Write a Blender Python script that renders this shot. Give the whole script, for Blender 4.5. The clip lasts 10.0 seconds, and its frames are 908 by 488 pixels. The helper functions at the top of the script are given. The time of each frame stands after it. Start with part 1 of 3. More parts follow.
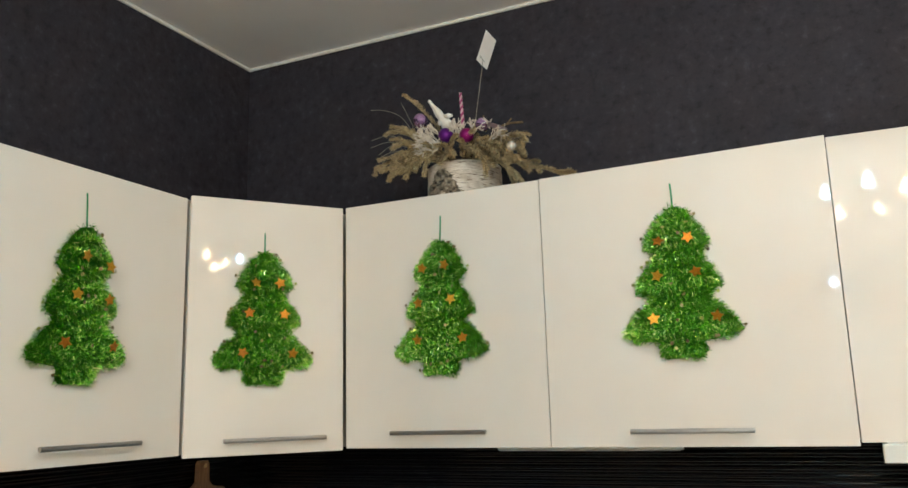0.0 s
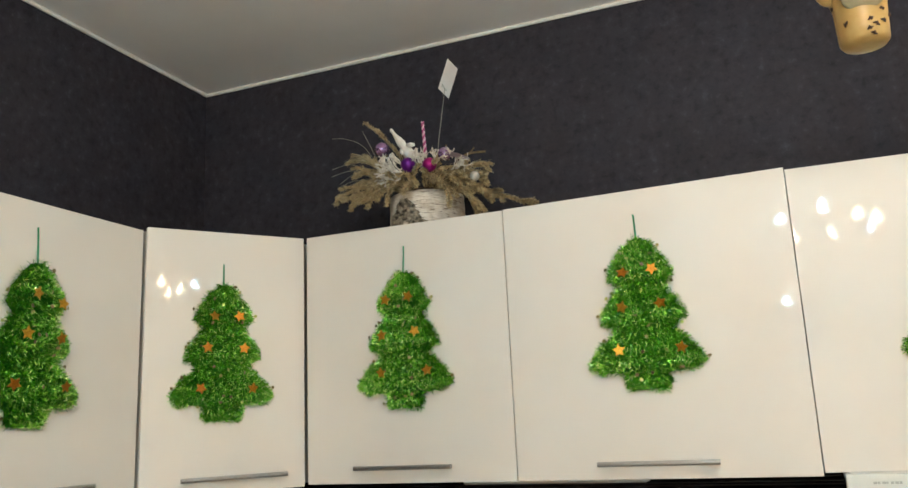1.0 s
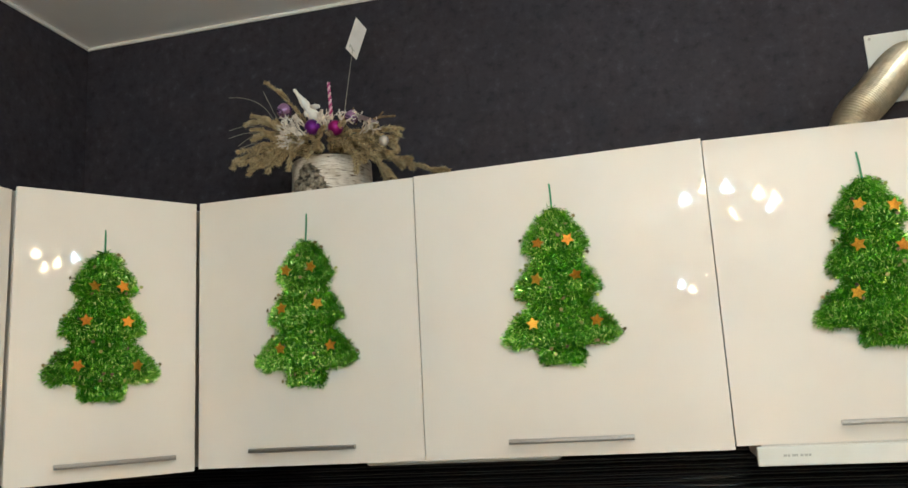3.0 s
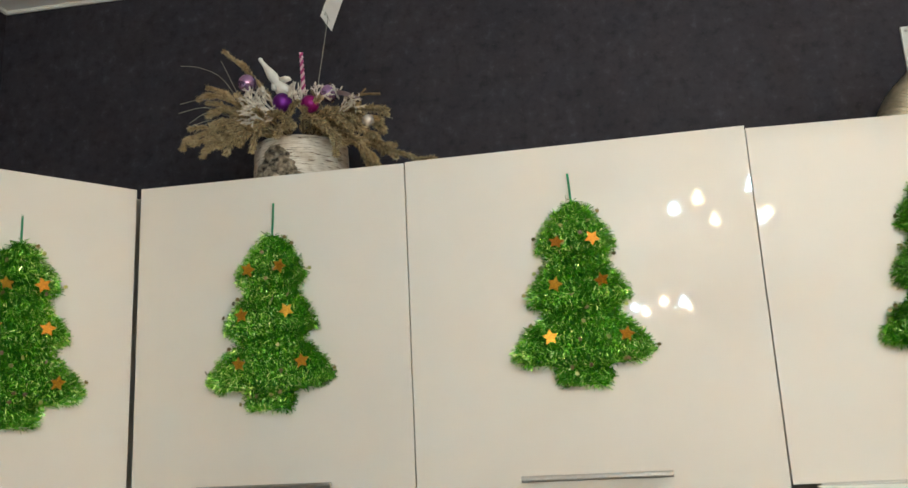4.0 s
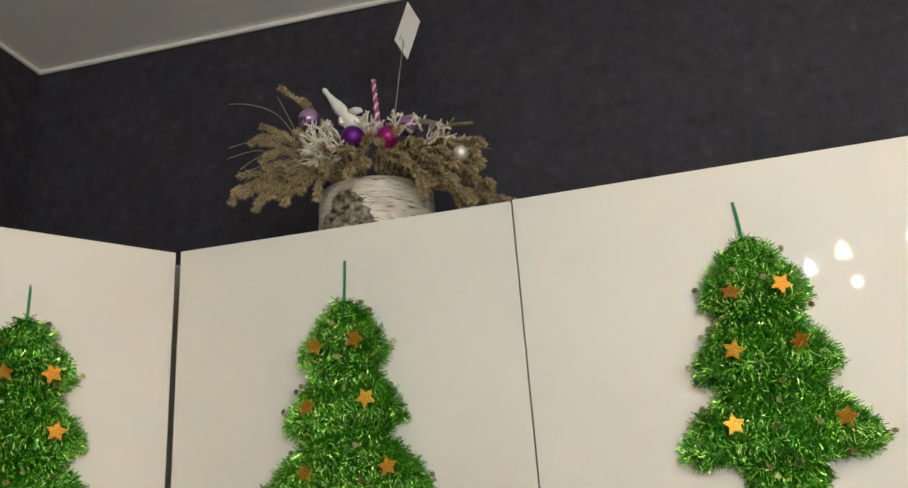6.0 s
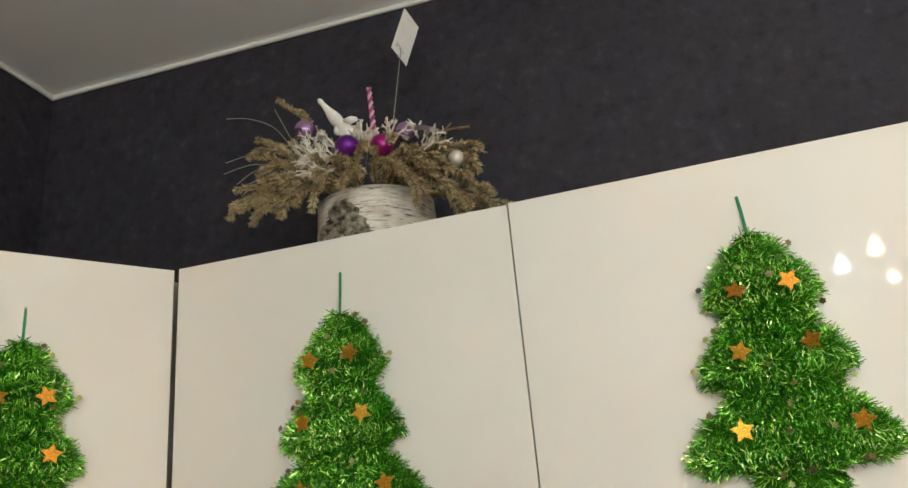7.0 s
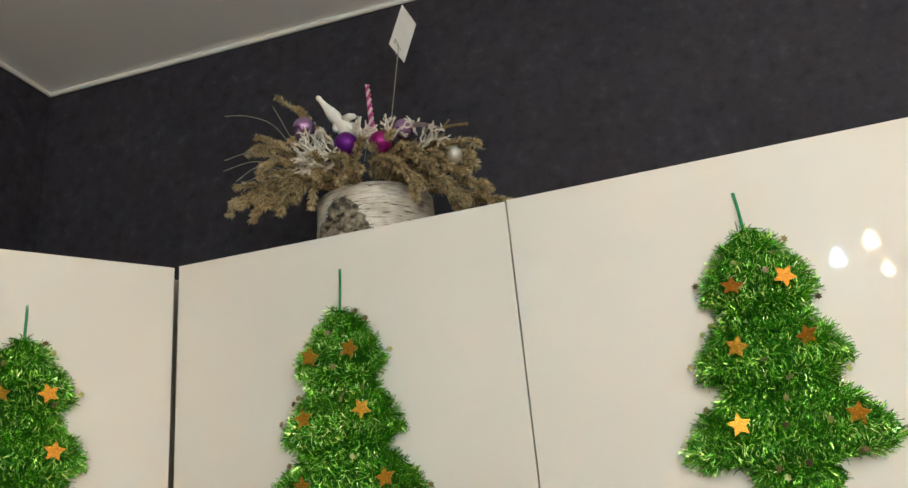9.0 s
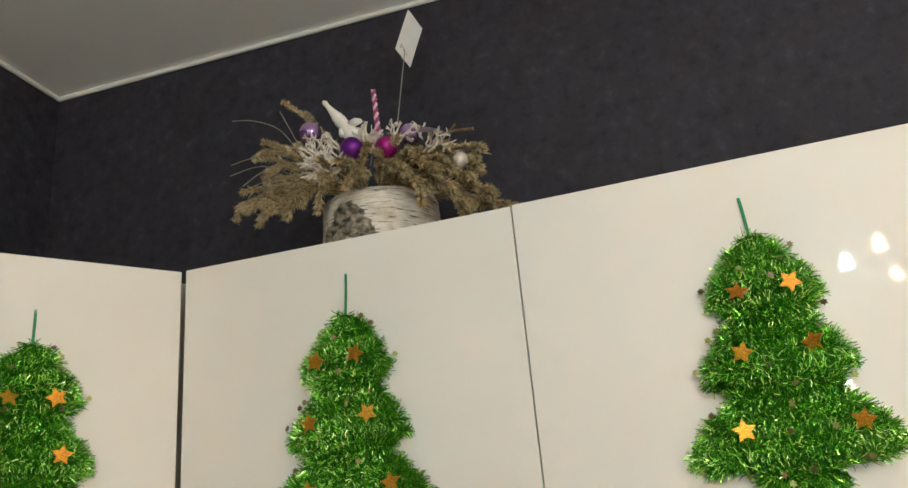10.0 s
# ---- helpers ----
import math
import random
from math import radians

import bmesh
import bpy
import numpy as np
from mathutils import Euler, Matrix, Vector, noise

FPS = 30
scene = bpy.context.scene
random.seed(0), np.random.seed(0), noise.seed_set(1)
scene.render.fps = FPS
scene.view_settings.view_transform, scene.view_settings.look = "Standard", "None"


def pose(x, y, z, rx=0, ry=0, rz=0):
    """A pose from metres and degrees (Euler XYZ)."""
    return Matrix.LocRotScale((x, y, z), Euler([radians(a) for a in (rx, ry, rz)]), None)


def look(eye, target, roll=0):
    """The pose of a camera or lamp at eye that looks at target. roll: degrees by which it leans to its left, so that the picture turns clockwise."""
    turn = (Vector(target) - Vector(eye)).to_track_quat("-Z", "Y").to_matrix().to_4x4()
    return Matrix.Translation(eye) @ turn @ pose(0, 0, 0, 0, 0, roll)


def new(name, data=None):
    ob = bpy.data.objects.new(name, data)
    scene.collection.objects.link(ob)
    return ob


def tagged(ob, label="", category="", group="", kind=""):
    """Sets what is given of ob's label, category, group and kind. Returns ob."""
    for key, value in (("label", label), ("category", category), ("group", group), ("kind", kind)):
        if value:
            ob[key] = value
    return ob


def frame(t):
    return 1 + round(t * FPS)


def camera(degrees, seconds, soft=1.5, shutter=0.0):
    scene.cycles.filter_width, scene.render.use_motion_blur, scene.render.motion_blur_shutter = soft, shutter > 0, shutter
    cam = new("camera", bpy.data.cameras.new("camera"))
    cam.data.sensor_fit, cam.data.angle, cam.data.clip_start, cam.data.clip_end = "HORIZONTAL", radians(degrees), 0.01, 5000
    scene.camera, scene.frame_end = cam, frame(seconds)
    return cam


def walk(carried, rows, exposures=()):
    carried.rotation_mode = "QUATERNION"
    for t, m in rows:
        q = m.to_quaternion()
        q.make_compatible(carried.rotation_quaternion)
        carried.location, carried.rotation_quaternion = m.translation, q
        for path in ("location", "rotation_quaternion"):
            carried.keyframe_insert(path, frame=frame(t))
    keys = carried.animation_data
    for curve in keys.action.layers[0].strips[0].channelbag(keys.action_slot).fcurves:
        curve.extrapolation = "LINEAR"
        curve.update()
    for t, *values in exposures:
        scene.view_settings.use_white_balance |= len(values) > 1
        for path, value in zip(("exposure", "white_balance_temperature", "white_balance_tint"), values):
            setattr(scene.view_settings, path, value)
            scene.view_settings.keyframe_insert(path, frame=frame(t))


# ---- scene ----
cam = camera(58.0, 10.0, soft=1.5)
PATH = [
    (0, (0.106, 0.029, 1.513), (-0.719, 1.809, 1.9), -1.6),
    (0.5, (0.091, 0.028, 1.535), (-0.67, 1.83, 1.953), -2.4),
    (1, (0.084, 0.032, 1.558), (-0.639, 1.848, 1.98), -2.6),
    (1.5, (0.083, 0.027, 1.562), (-0.609, 1.855, 1.985), -2.2),
    (2, (0.081, 0.02, 1.569), (-0.606, 1.851, 1.99), -1.9),
    (2.5, (0.058, 0.054, 1.554), (-0.585, 1.903, 1.962), -2.6),
    (2.7, (0.045, 0.078, 1.541), (-0.541, 1.951, 1.928), -2.9),
    (3.8, (-0.168, 0.368, 1.546), (-0.482, 2.307, 1.925), -3.1),
    (4, (-0.231, 0.423, 1.553), (-0.534, 2.354, 1.979), -2.9),
    (4.5, (-0.36, 0.531, 1.571), (-0.66, 2.432, 2.114), -3.2),
    (5, (-0.434, 0.638, 1.591), (-0.74, 2.523, 2.188), -4.0),
    (5.5, (-0.437, 0.745, 1.598), (-0.787, 2.61, 2.228), -3.9),
    (7, (-0.353, 0.886, 1.597), (-0.857, 2.694, 2.288), -5.1),
    (7.5, (-0.342, 0.882, 1.595), (-0.878, 2.677, 2.296), -5.0),
    (8, (-0.337, 0.878, 1.594), (-0.886, 2.671, 2.29), -5.0),
    (8.5, (-0.336, 0.869, 1.604), (-0.86, 2.669, 2.301), -4.8),
    (9, (-0.354, 0.874, 1.6), (-0.852, 2.69, 2.274), -5.4),
    (9.5, (-0.35, 0.873, 1.602), (-0.843, 2.688, 2.281), -5.7),
    (10, (-0.348, 0.871, 1.604), (-0.864, 2.68, 2.283), -5.2),
]
walk(cam, [(t, look(eye, target, roll)) for t, eye, target, roll in PATH], [(0.0, 0.33), (2.7, 0.31), (4.5, 0.18), (5.5, 0.2), (7.0, 0.28), (10.0, 0.28)])

# ---- light: a night interior, lit by the bulbs of the chandelier ----
WARM, COLD = (1.0, 0.69, 0.40), (0.42, 0.78, 1.0)
NEAR_BULB, FAR_BULB = 190.0, 1430.0
world = bpy.data.worlds.new("night")
world.use_nodes = True
world.node_tree.nodes["Background"].inputs[0].default_value = (0.02, 0.025, 0.04, 1)
world.node_tree.nodes["Background"].inputs[1].default_value = 0.15
scene.world = world


# ---- materials ----
def material(name):
    m = bpy.data.materials.new(name)
    m.use_nodes = True
    nt = m.node_tree
    return m, nt, nt.nodes["Principled BSDF"]


def link(nt, a, b):
    nt.links.new(a, b)


def noise_node(nt, scale, detail=4.0, rough=0.55, stretch=None):
    co = nt.nodes.new("ShaderNodeTexCoord")
    n = nt.nodes.new("ShaderNodeTexNoise")
    n.inputs["Scale"].default_value, n.inputs["Detail"].default_value, n.inputs["Roughness"].default_value = scale, detail, rough
    if stretch:
        mp = nt.nodes.new("ShaderNodeMapping")
        mp.inputs["Scale"].default_value = stretch
        link(nt, co.outputs["Object"], mp.inputs["Vector"])
        link(nt, mp.outputs["Vector"], n.inputs["Vector"])
    else:
        link(nt, co.outputs["Object"], n.inputs["Vector"])
    return n.outputs["Fac"]


def ramp(nt, fac, stops):
    r = nt.nodes.new("ShaderNodeValToRGB")
    e = r.color_ramp.elements
    while len(e) < len(stops):
        e.new(0.5)
    for el, (p, c) in zip(e, stops):
        el.position, el.color = p, (*c, 1)
    link(nt, fac, r.inputs[0])
    return r.outputs[0]


def bump(nt, bsdf, fac, strength, distance):
    b = nt.nodes.new("ShaderNodeBump")
    b.inputs["Strength"].default_value, b.inputs["Distance"].default_value = strength, distance
    link(nt, fac, b.inputs["Height"])
    link(nt, b.outputs[0], bsdf.inputs["Normal"])


def mottled(name, lo, hi, scale, rough=0.6, metal=0.0, bumps=0.0, distance=0.002, stretch=None, band=(0.35, 0.65), spec=0.5, detail=4.0):
    """A surface that varies between two colours with a grain of the given scale."""
    m, nt, b = material(name)
    f = noise_node(nt, scale, detail, stretch=stretch)
    link(nt, ramp(nt, f, [(band[0], lo), (band[1], hi)]), b.inputs["Base Color"])
    b.inputs["Roughness"].default_value, b.inputs["Metallic"].default_value = rough, metal
    b.inputs["Specular IOR Level"].default_value = spec
    if bumps:
        bump(nt, b, f, bumps, distance)
    return m


def varied(name, colours, rough=0.5, metal=0.0, coat=0.0, by="island"):
    """Each loose piece takes its own colour from the ramp."""
    m, nt, b = material(name)
    if by == "island":
        r = nt.nodes.new("ShaderNodeNewGeometry").outputs["Random Per Island"]
    else:
        r = nt.nodes.new("ShaderNodeObjectInfo").outputs["Random"]
    n = len(colours)
    link(nt, ramp(nt, r, [(i / max(1, n - 1), c) for i, c in enumerate(colours)]), b.inputs["Base Color"])
    b.inputs["Roughness"].default_value, b.inputs["Metallic"].default_value = rough, metal
    b.inputs["Coat Weight"].default_value = coat
    return m


def gloss_white():
    """Glossy lacquer."""
    m, nt, b = material("white_lacquer")
    f = noise_node(nt, 3.0, 3.0)
    link(nt, ramp(nt, f, [(0.3, (0.76, 0.715, 0.65)), (0.7, (0.80, 0.755, 0.69))]), b.inputs["Base Color"])
    b.inputs["Roughness"].default_value = 0.3
    b.inputs["IOR"].default_value = 1.5
    b.inputs["Specular IOR Level"].default_value = 0.03
    b.inputs["Coat Weight"].default_value = 0.32
    b.inputs["Coat Roughness"].default_value = 0.02
    b.inputs["Coat IOR"].default_value = 1.5
    w = noise_node(nt, 7.0, 1.0)
    n = nt.nodes.new("ShaderNodeBump")
    n.inputs["Strength"].default_value, n.inputs["Distance"].default_value = 0.05, 0.002
    link(nt, w, n.inputs["Height"])
    link(nt, n.outputs[0], b.inputs["Coat Normal"])
    return m


def wallpaper():
    """Dark wallpaper with cloudy blotches and fine grain."""
    m, nt, b = material("charcoal_wallpaper")
    f = noise_node(nt, 30.0, 5.0, 0.66)
    g = noise_node(nt, 7.0, 4.0)
    speck = noise_node(nt, 75.0, 3.0, 0.6)
    mix = nt.nodes.new("ShaderNodeMix")
    mix.data_type = "RGBA"
    mix.blend_type = "MULTIPLY"
    mix.inputs["Factor"].default_value = 0.8
    link(nt, ramp(nt, f, [(0.34, (0.0225, 0.0209, 0.0268)), (0.47, (0.0360, 0.0330, 0.0425)), (0.57, (0.0400, 0.0367, 0.0468)), (0.70, (0.0620, 0.0572, 0.0740))]), mix.inputs[6])
    link(nt, ramp(nt, g, [(0.3, (0.62, 0.62, 0.64)), (0.68, (1, 1, 1))]), mix.inputs[7])
    flake = nt.nodes.new("ShaderNodeMix")
    flake.data_type = "RGBA"
    link(nt, ramp(nt, speck, [(0.64, (0, 0, 0)), (0.74, (0.5, 0.5, 0.5))]), flake.inputs[0])
    link(nt, mix.outputs[2], flake.inputs[6])
    flake.inputs[7].default_value = (0.066, 0.061, 0.074, 1)
    link(nt, flake.outputs[2], b.inputs["Base Color"])
    b.inputs["Roughness"].default_value = 0.7
    b.inputs["Specular IOR Level"].default_value = 0.25
    bump(nt, b, f, 0.22, 0.003)
    return m


def birch():
    m, nt, b = material("birch_bark")
    dash = noise_node(nt, 1.0, 3.0, 0.6, stretch=(38, 38, 270))
    big = noise_node(nt, 22.0, 4.0)
    mix = nt.nodes.new("ShaderNodeMix")
    mix.data_type = "RGBA"
    mix.blend_type = "MULTIPLY"
    mix.inputs["Factor"].default_value = 1.0
    link(nt, ramp(nt, dash, [(0.33, (0.15, 0.10, 0.07)), (0.41, (0.66, 0.58, 0.48)), (0.58, (0.84, 0.77, 0.68))]), mix.inputs[6])
    link(nt, ramp(nt, big, [(0.35, (0.72, 0.66, 0.58)), (0.6, (1, 1, 1))]), mix.inputs[7])
    link(nt, mix.outputs[2], b.inputs["Base Color"])
    b.inputs["Roughness"].default_value = 0.75
    bump(nt, b, dash, 0.5, 0.004)
    return m


def glow(name, colour, strength):
    m, nt, b = material(name)
    b.inputs["Base Color"].default_value = (0.8, 0.8, 0.8, 1)
    b.inputs["Emission Color"].default_value = (*colour, 1)
    b.inputs["Emission Strength"].default_value = strength
    return m


def amber_glass():
    m, nt, b = material("amber_glass")
    f = noise_node(nt, 60.0, 3.0)
    link(nt, ramp(nt, f, [(0.3, (0.50, 0.31, 0.10)), (0.7, (0.58, 0.39, 0.15))]), b.inputs["Base Color"])
    b.inputs["Roughness"].default_value = 0.34
    b.inputs["Specular IOR Level"].default_value = 0.35
    return m


def foil():
    """Cut foil: glints and shade put into each strip's green; own share of mirror."""
    m, nt, b = material("green_foil")
    r = nt.nodes.new("ShaderNodeNewGeometry").outputs["Random Per Island"]
    link(nt, ramp(nt, r, [(0.0, (0.018, 0.11, 0.005)), (0.28, (0.055, 0.30, 0.012)), (0.48, (0.18, 0.58, 0.045)), (0.66, (0.32, 0.78, 0.09)), (0.84, (0.54, 0.93, 0.20)), (1.0, (0.84, 1.0, 0.42))]), b.inputs["Base Color"])
    link(nt, ramp(nt, r, [(0.0, (0.3, 0.3, 0.3)), (0.30, (0.5, 0.5, 0.5)), (0.42, (0.93, 0.93, 0.93))]), b.inputs["Metallic"])
    b.inputs["Roughness"].default_value = 0.26
    return m


def glitter_gold():
    """Star foil with a fine glitter."""
    m, nt, b = material("orange_gold_foil")
    r = nt.nodes.new("ShaderNodeObjectInfo").outputs["Random"]
    base = ramp(nt, r, [(0.0, (0.34, 0.12, 0.007)), (0.5, (0.46, 0.19, 0.012)), (1.0, (0.58, 0.32, 0.03))])
    f = noise_node(nt, 620.0, 1.0)
    mix = nt.nodes.new("ShaderNodeMix")
    mix.data_type = "RGBA"
    mix.blend_type = "MULTIPLY"
    mix.inputs["Factor"].default_value = 1.0
    link(nt, base, mix.inputs[6])
    link(nt, ramp(nt, f, [(0.38, (0.55, 0.5, 0.5)), (0.62, (1.35, 1.4, 1.3))]), mix.inputs[7])
    link(nt, mix.outputs[2], b.inputs["Base Color"])
    b.inputs["Roughness"].default_value, b.inputs["Metallic"].default_value = 0.36, 0.7
    bump(nt, b, f, 0.5, 0.001)
    return m


M_DOOR = gloss_white()
M_BODY = mottled("carcass_board", (0.55, 0.53, 0.49), (0.62, 0.60, 0.56), 8, 0.45)
M_PAPER = wallpaper()
M_CEIL = mottled("ceiling_paint", (0.83, 0.80, 0.77), (0.87, 0.84, 0.81), 3, 0.7, bumps=0.05)
M_TRIM = mottled("white_trim", (0.74, 0.72, 0.68), (0.80, 0.78, 0.74), 10, 0.4)
# unseen east and south walls and floor, kept pale to bounce light
M_LIGHTWALL = mottled("light_plaster", (0.70, 0.675, 0.64), (0.77, 0.745, 0.71), 2.5, 0.7, bumps=0.1)
M_FLOOR = mottled("floor_laminate", (0.54, 0.48, 0.40), (0.66, 0.60, 0.52), 4, 0.35, stretch=(1, 12, 1))
M_SPLASH = mottled("black_gloss_panel", (0.003, 0.003, 0.004), (0.008, 0.008, 0.010), 20, 0.12, spec=0.35)
M_STEEL = mottled("brushed_steel", (0.42, 0.41, 0.40), (0.58, 0.57, 0.55), 30, 0.28, 1.0, stretch=(4, 60, 60))
M_ALU = mottled("aluminium_foil_duct", (0.52, 0.46, 0.34), (0.70, 0.63, 0.49), 40, 0.42, 1.0, bumps=0.2, distance=0.001)
M_PLASTIC = mottled("white_plastic", (0.68, 0.70, 0.66), (0.74, 0.75, 0.71), 9, 0.35)
M_GREYBAR = mottled("grey_print", (0.38, 0.41, 0.38), (0.46, 0.48, 0.45), 200, 0.5)
M_WOOD = mottled("board_wood", (0.20, 0.10, 0.05), (0.34, 0.19, 0.10), 14, 0.55, stretch=(8, 1, 1))
M_BRASS = mottled("brass", (0.45, 0.33, 0.16), (0.60, 0.46, 0.25), 20, 0.3, 1.0)
M_FOIL = foil()
M_CORE = mottled("green_core_gap_shade", (0.008, 0.070, 0.005), (0.020, 0.13, 0.010), 90, 0.9, spec=0.05)
M_GOLD = glitter_gold()
M_DULL = varied("dull_bronze_foil", [(0.08, 0.06, 0.03), (0.20, 0.15, 0.06), (0.36, 0.42, 0.12)], 0.35, 0.6, by="object")
M_RIBBON = mottled("green_ribbon", (0.01, 0.20, 0.08), (0.03, 0.32, 0.14), 60, 0.4)
M_BIRCH = birch()
M_SCAR = mottled("bark_scar", (0.03, 0.022, 0.015), (0.46, 0.38, 0.28), 60, 0.9, bumps=1.0, distance=0.008, band=(0.36, 0.68), detail=7.0)
M_NEEDLE = varied("dry_fir_needles", [(0.11, 0.075, 0.036), (0.42, 0.31, 0.155), (0.70, 0.54, 0.31), (0.45, 0.355, 0.18), (0.84, 0.70, 0.46)], 0.5)
M_TWIG = mottled("twig_bark", (0.12, 0.075, 0.035), (0.22, 0.15, 0.075), 80, 0.8)
M_DARKSOIL = mottled("dark_moss", (0.03, 0.022, 0.012), (0.08, 0.06, 0.03), 70, 0.9, bumps=0.6)
M_CORAL = mottled("white_lichen", (0.58, 0.50, 0.41), (0.82, 0.75, 0.65), 90, 0.75)
M_GRASS = mottled("pale_grass", (0.22, 0.21, 0.17), (0.36, 0.34, 0.28), 60, 0.5)
M_WHITE = mottled("white_felt", (0.74, 0.69, 0.62), (0.84, 0.80, 0.74), 60, 0.85, bumps=0.4)
M_CARD = mottled("white_card", (0.78, 0.76, 0.73), (0.84, 0.82, 0.79), 30, 0.6)
M_AMBER = amber_glass()
M_FLECK = mottled("dark_fleck", (0.03, 0.015, 0.01), (0.08, 0.04, 0.02), 60, 0.5)
M_FROST = mottled("frosted_inner_glass", (0.34, 0.30, 0.17), (0.42, 0.37, 0.23), 40, 0.4)


def satin(name, c, rough, metal=0.35):
    return mottled(name, tuple(v * 0.9 for v in c), c, 40, rough, metal)


M_PURPLE = satin("purple_bauble", (0.16, 0.012, 0.26), 0.33, 0.55)
M_MAGENTA = satin("magenta_bauble", (0.33, 0.008, 0.17), 0.33, 0.55)
M_LILAC = satin("lilac_bauble", (0.50, 0.30, 0.56), 0.12, 0.75)
M_MAUVE = satin("mauve_satin", (0.34, 0.25, 0.27), 0.45, 0.0)
M_PEARL = satin("pearl_bauble", (0.70, 0.62, 0.55), 0.2, 0.4)
M_PINK = satin("pink_wax", (0.42, 0.05, 0.20), 0.35, 0.0)
M_CREAM = satin("pale_pink_wax", (0.75, 0.52, 0.58), 0.35, 0.0)
M_NEAR = (glow("warm_bulb", WARM, NEAR_BULB), glow("cold_bulb", COLD, NEAR_BULB * 1.35))
M_FAR = (glow("strong_warm_bulb", WARM, FAR_BULB), glow("strong_cold_bulb", COLD, FAR_BULB))


# ---- mesh helpers ----
def part(name, bm, mat, parent=None, label="", smooth=False):
    me = bpy.data.meshes.new(name)
    if isinstance(bm, tuple):
        me.from_pydata(bm[0], [], bm[1])
    else:
        bm.normal_update()
        bm.to_mesh(me)
        bm.free()
    me.materials.append(mat)
    if smooth:
        for p in me.polygons:
            p.use_smooth = True
    ob = new(name, me)
    if parent:
        ob.parent = parent
    if label:
        ob["label"] = label
    return ob


def empty(name, m, label, category, group=""):
    ob = new(name)
    ob.empty_display_size = 0.05
    ob.matrix_basis = m
    return tagged(ob, label, category, group)


def add_box(bm, lo, hi, bevel=0.0):
    r = bmesh.ops.create_cube(bm, size=1)
    vs = r["verts"]
    for v in vs:
        v.co = Vector([lo[i] if v.co[i] < 0 else hi[i] for i in range(3)])
    if bevel:
        es = {e for v in vs for e in v.link_edges}
        bmesh.ops.bevel(bm, geom=list(es), offset=bevel, segments=2, affect="EDGES", profile=0.5)


def box(lo, hi, bevel=0.0):
    bm = bmesh.new()
    add_box(bm, lo, hi, bevel)
    return bm


def tube(bm, pts, radii, sides=6, cap=True):
    """A tube along pts, with a radius for each point or one for all."""
    pts = [Vector(p) for p in pts]
    if not isinstance(radii, (list, tuple)):
        radii = [radii] * len(pts)
    rings, side = [], None
    for i, p in enumerate(pts):
        d = (pts[min(i + 1, len(pts) - 1)] - pts[max(i - 1, 0)]).normalized()
        if side is None:
            side = d.orthogonal().normalized()
        side = (side - d * side.dot(d)).normalized()
        up = d.cross(side)
        rings.append([bm.verts.new(p + (side * math.cos(a) + up * math.sin(a)) * radii[i]) for a in [math.tau * k / sides for k in range(sides)]])
    for a, b in zip(rings, rings[1:]):
        for k in range(sides):
            bm.faces.new((a[k], a[(k + 1) % sides], b[(k + 1) % sides], b[k]))
    if cap:
        bm.faces.new(rings[0][::-1])
        bm.faces.new(rings[-1])


def lathe(bm, profile, sides=24, centre=(0, 0, 0), wobble=0.0):
    """Turns (radius, height) pairs round the vertical through centre."""
    c = Vector(centre)
    rings = []
    for r, z in profile:
        rings.append([bm.verts.new(c + Vector((math.cos(a), math.sin(a), 0)) * r * (1 + wobble * math.sin(5 * a)) + Vector((0, 0, z))) for a in [math.tau * k / sides for k in range(sides)]])
    for a, b in zip(rings, rings[1:]):
        for k in range(sides):
            bm.faces.new((a[k], a[(k + 1) % sides], b[(k + 1) % sides], b[k]))
    bm.faces.new(rings[0][::-1])
    bm.faces.new(rings[-1])


def prism(outline, z0, z1):
    """A solid between two heights over a plan outline."""
    bm = bmesh.new()
    lo, hi = [bm.verts.new((x, y, z0)) for x, y in outline], [bm.verts.new((x, y, z1)) for x, y in outline]
    n = len(outline)
    for k in range(n):
        bm.faces.new((lo[k], lo[(k + 1) % n], hi[(k + 1) % n], hi[k]))
    bm.faces.new(lo[::-1])
    bm.faces.new(hi)
    return bm


# ---- the room ----
ROOM = pose(-1.907, 2.480, 0, 0, 0, 0.25)
CEIL, WIDE, DEEP = 2.850, 4.1, 6.1


def setting(name, bm, mat, label, category):
    ob = part(name, bm, mat)
    ob.matrix_basis = ROOM
    return tagged(ob, label, category, kind="structure")


setting("floor", box((-0.12, -DEEP - 0.12, -0.1), (WIDE + 0.12, 0.12, 0)), M_FLOOR, "pale laminate floor", "floor")
setting("ceiling", box((-0.12, -DEEP - 0.12, CEIL), (WIDE + 0.12, 0.12, CEIL + 0.12)), M_CEIL, "plain white matt ceiling", "ceiling")
setting("wall_north", box((-0.12, 0, 0), (WIDE + 0.12, 0.12, CEIL)), M_PAPER, "wall with dark charcoal mottled wallpaper", "wall")
setting("wall_west", box((-0.12, -DEEP, 0), (0, 0, CEIL)), M_PAPER, "wall with dark charcoal mottled wallpaper", "wall")
setting("wall_east", box((WIDE, -DEEP, 0), (WIDE + 0.12, 0, CEIL)), M_LIGHTWALL, "plain light plastered wall", "wall")
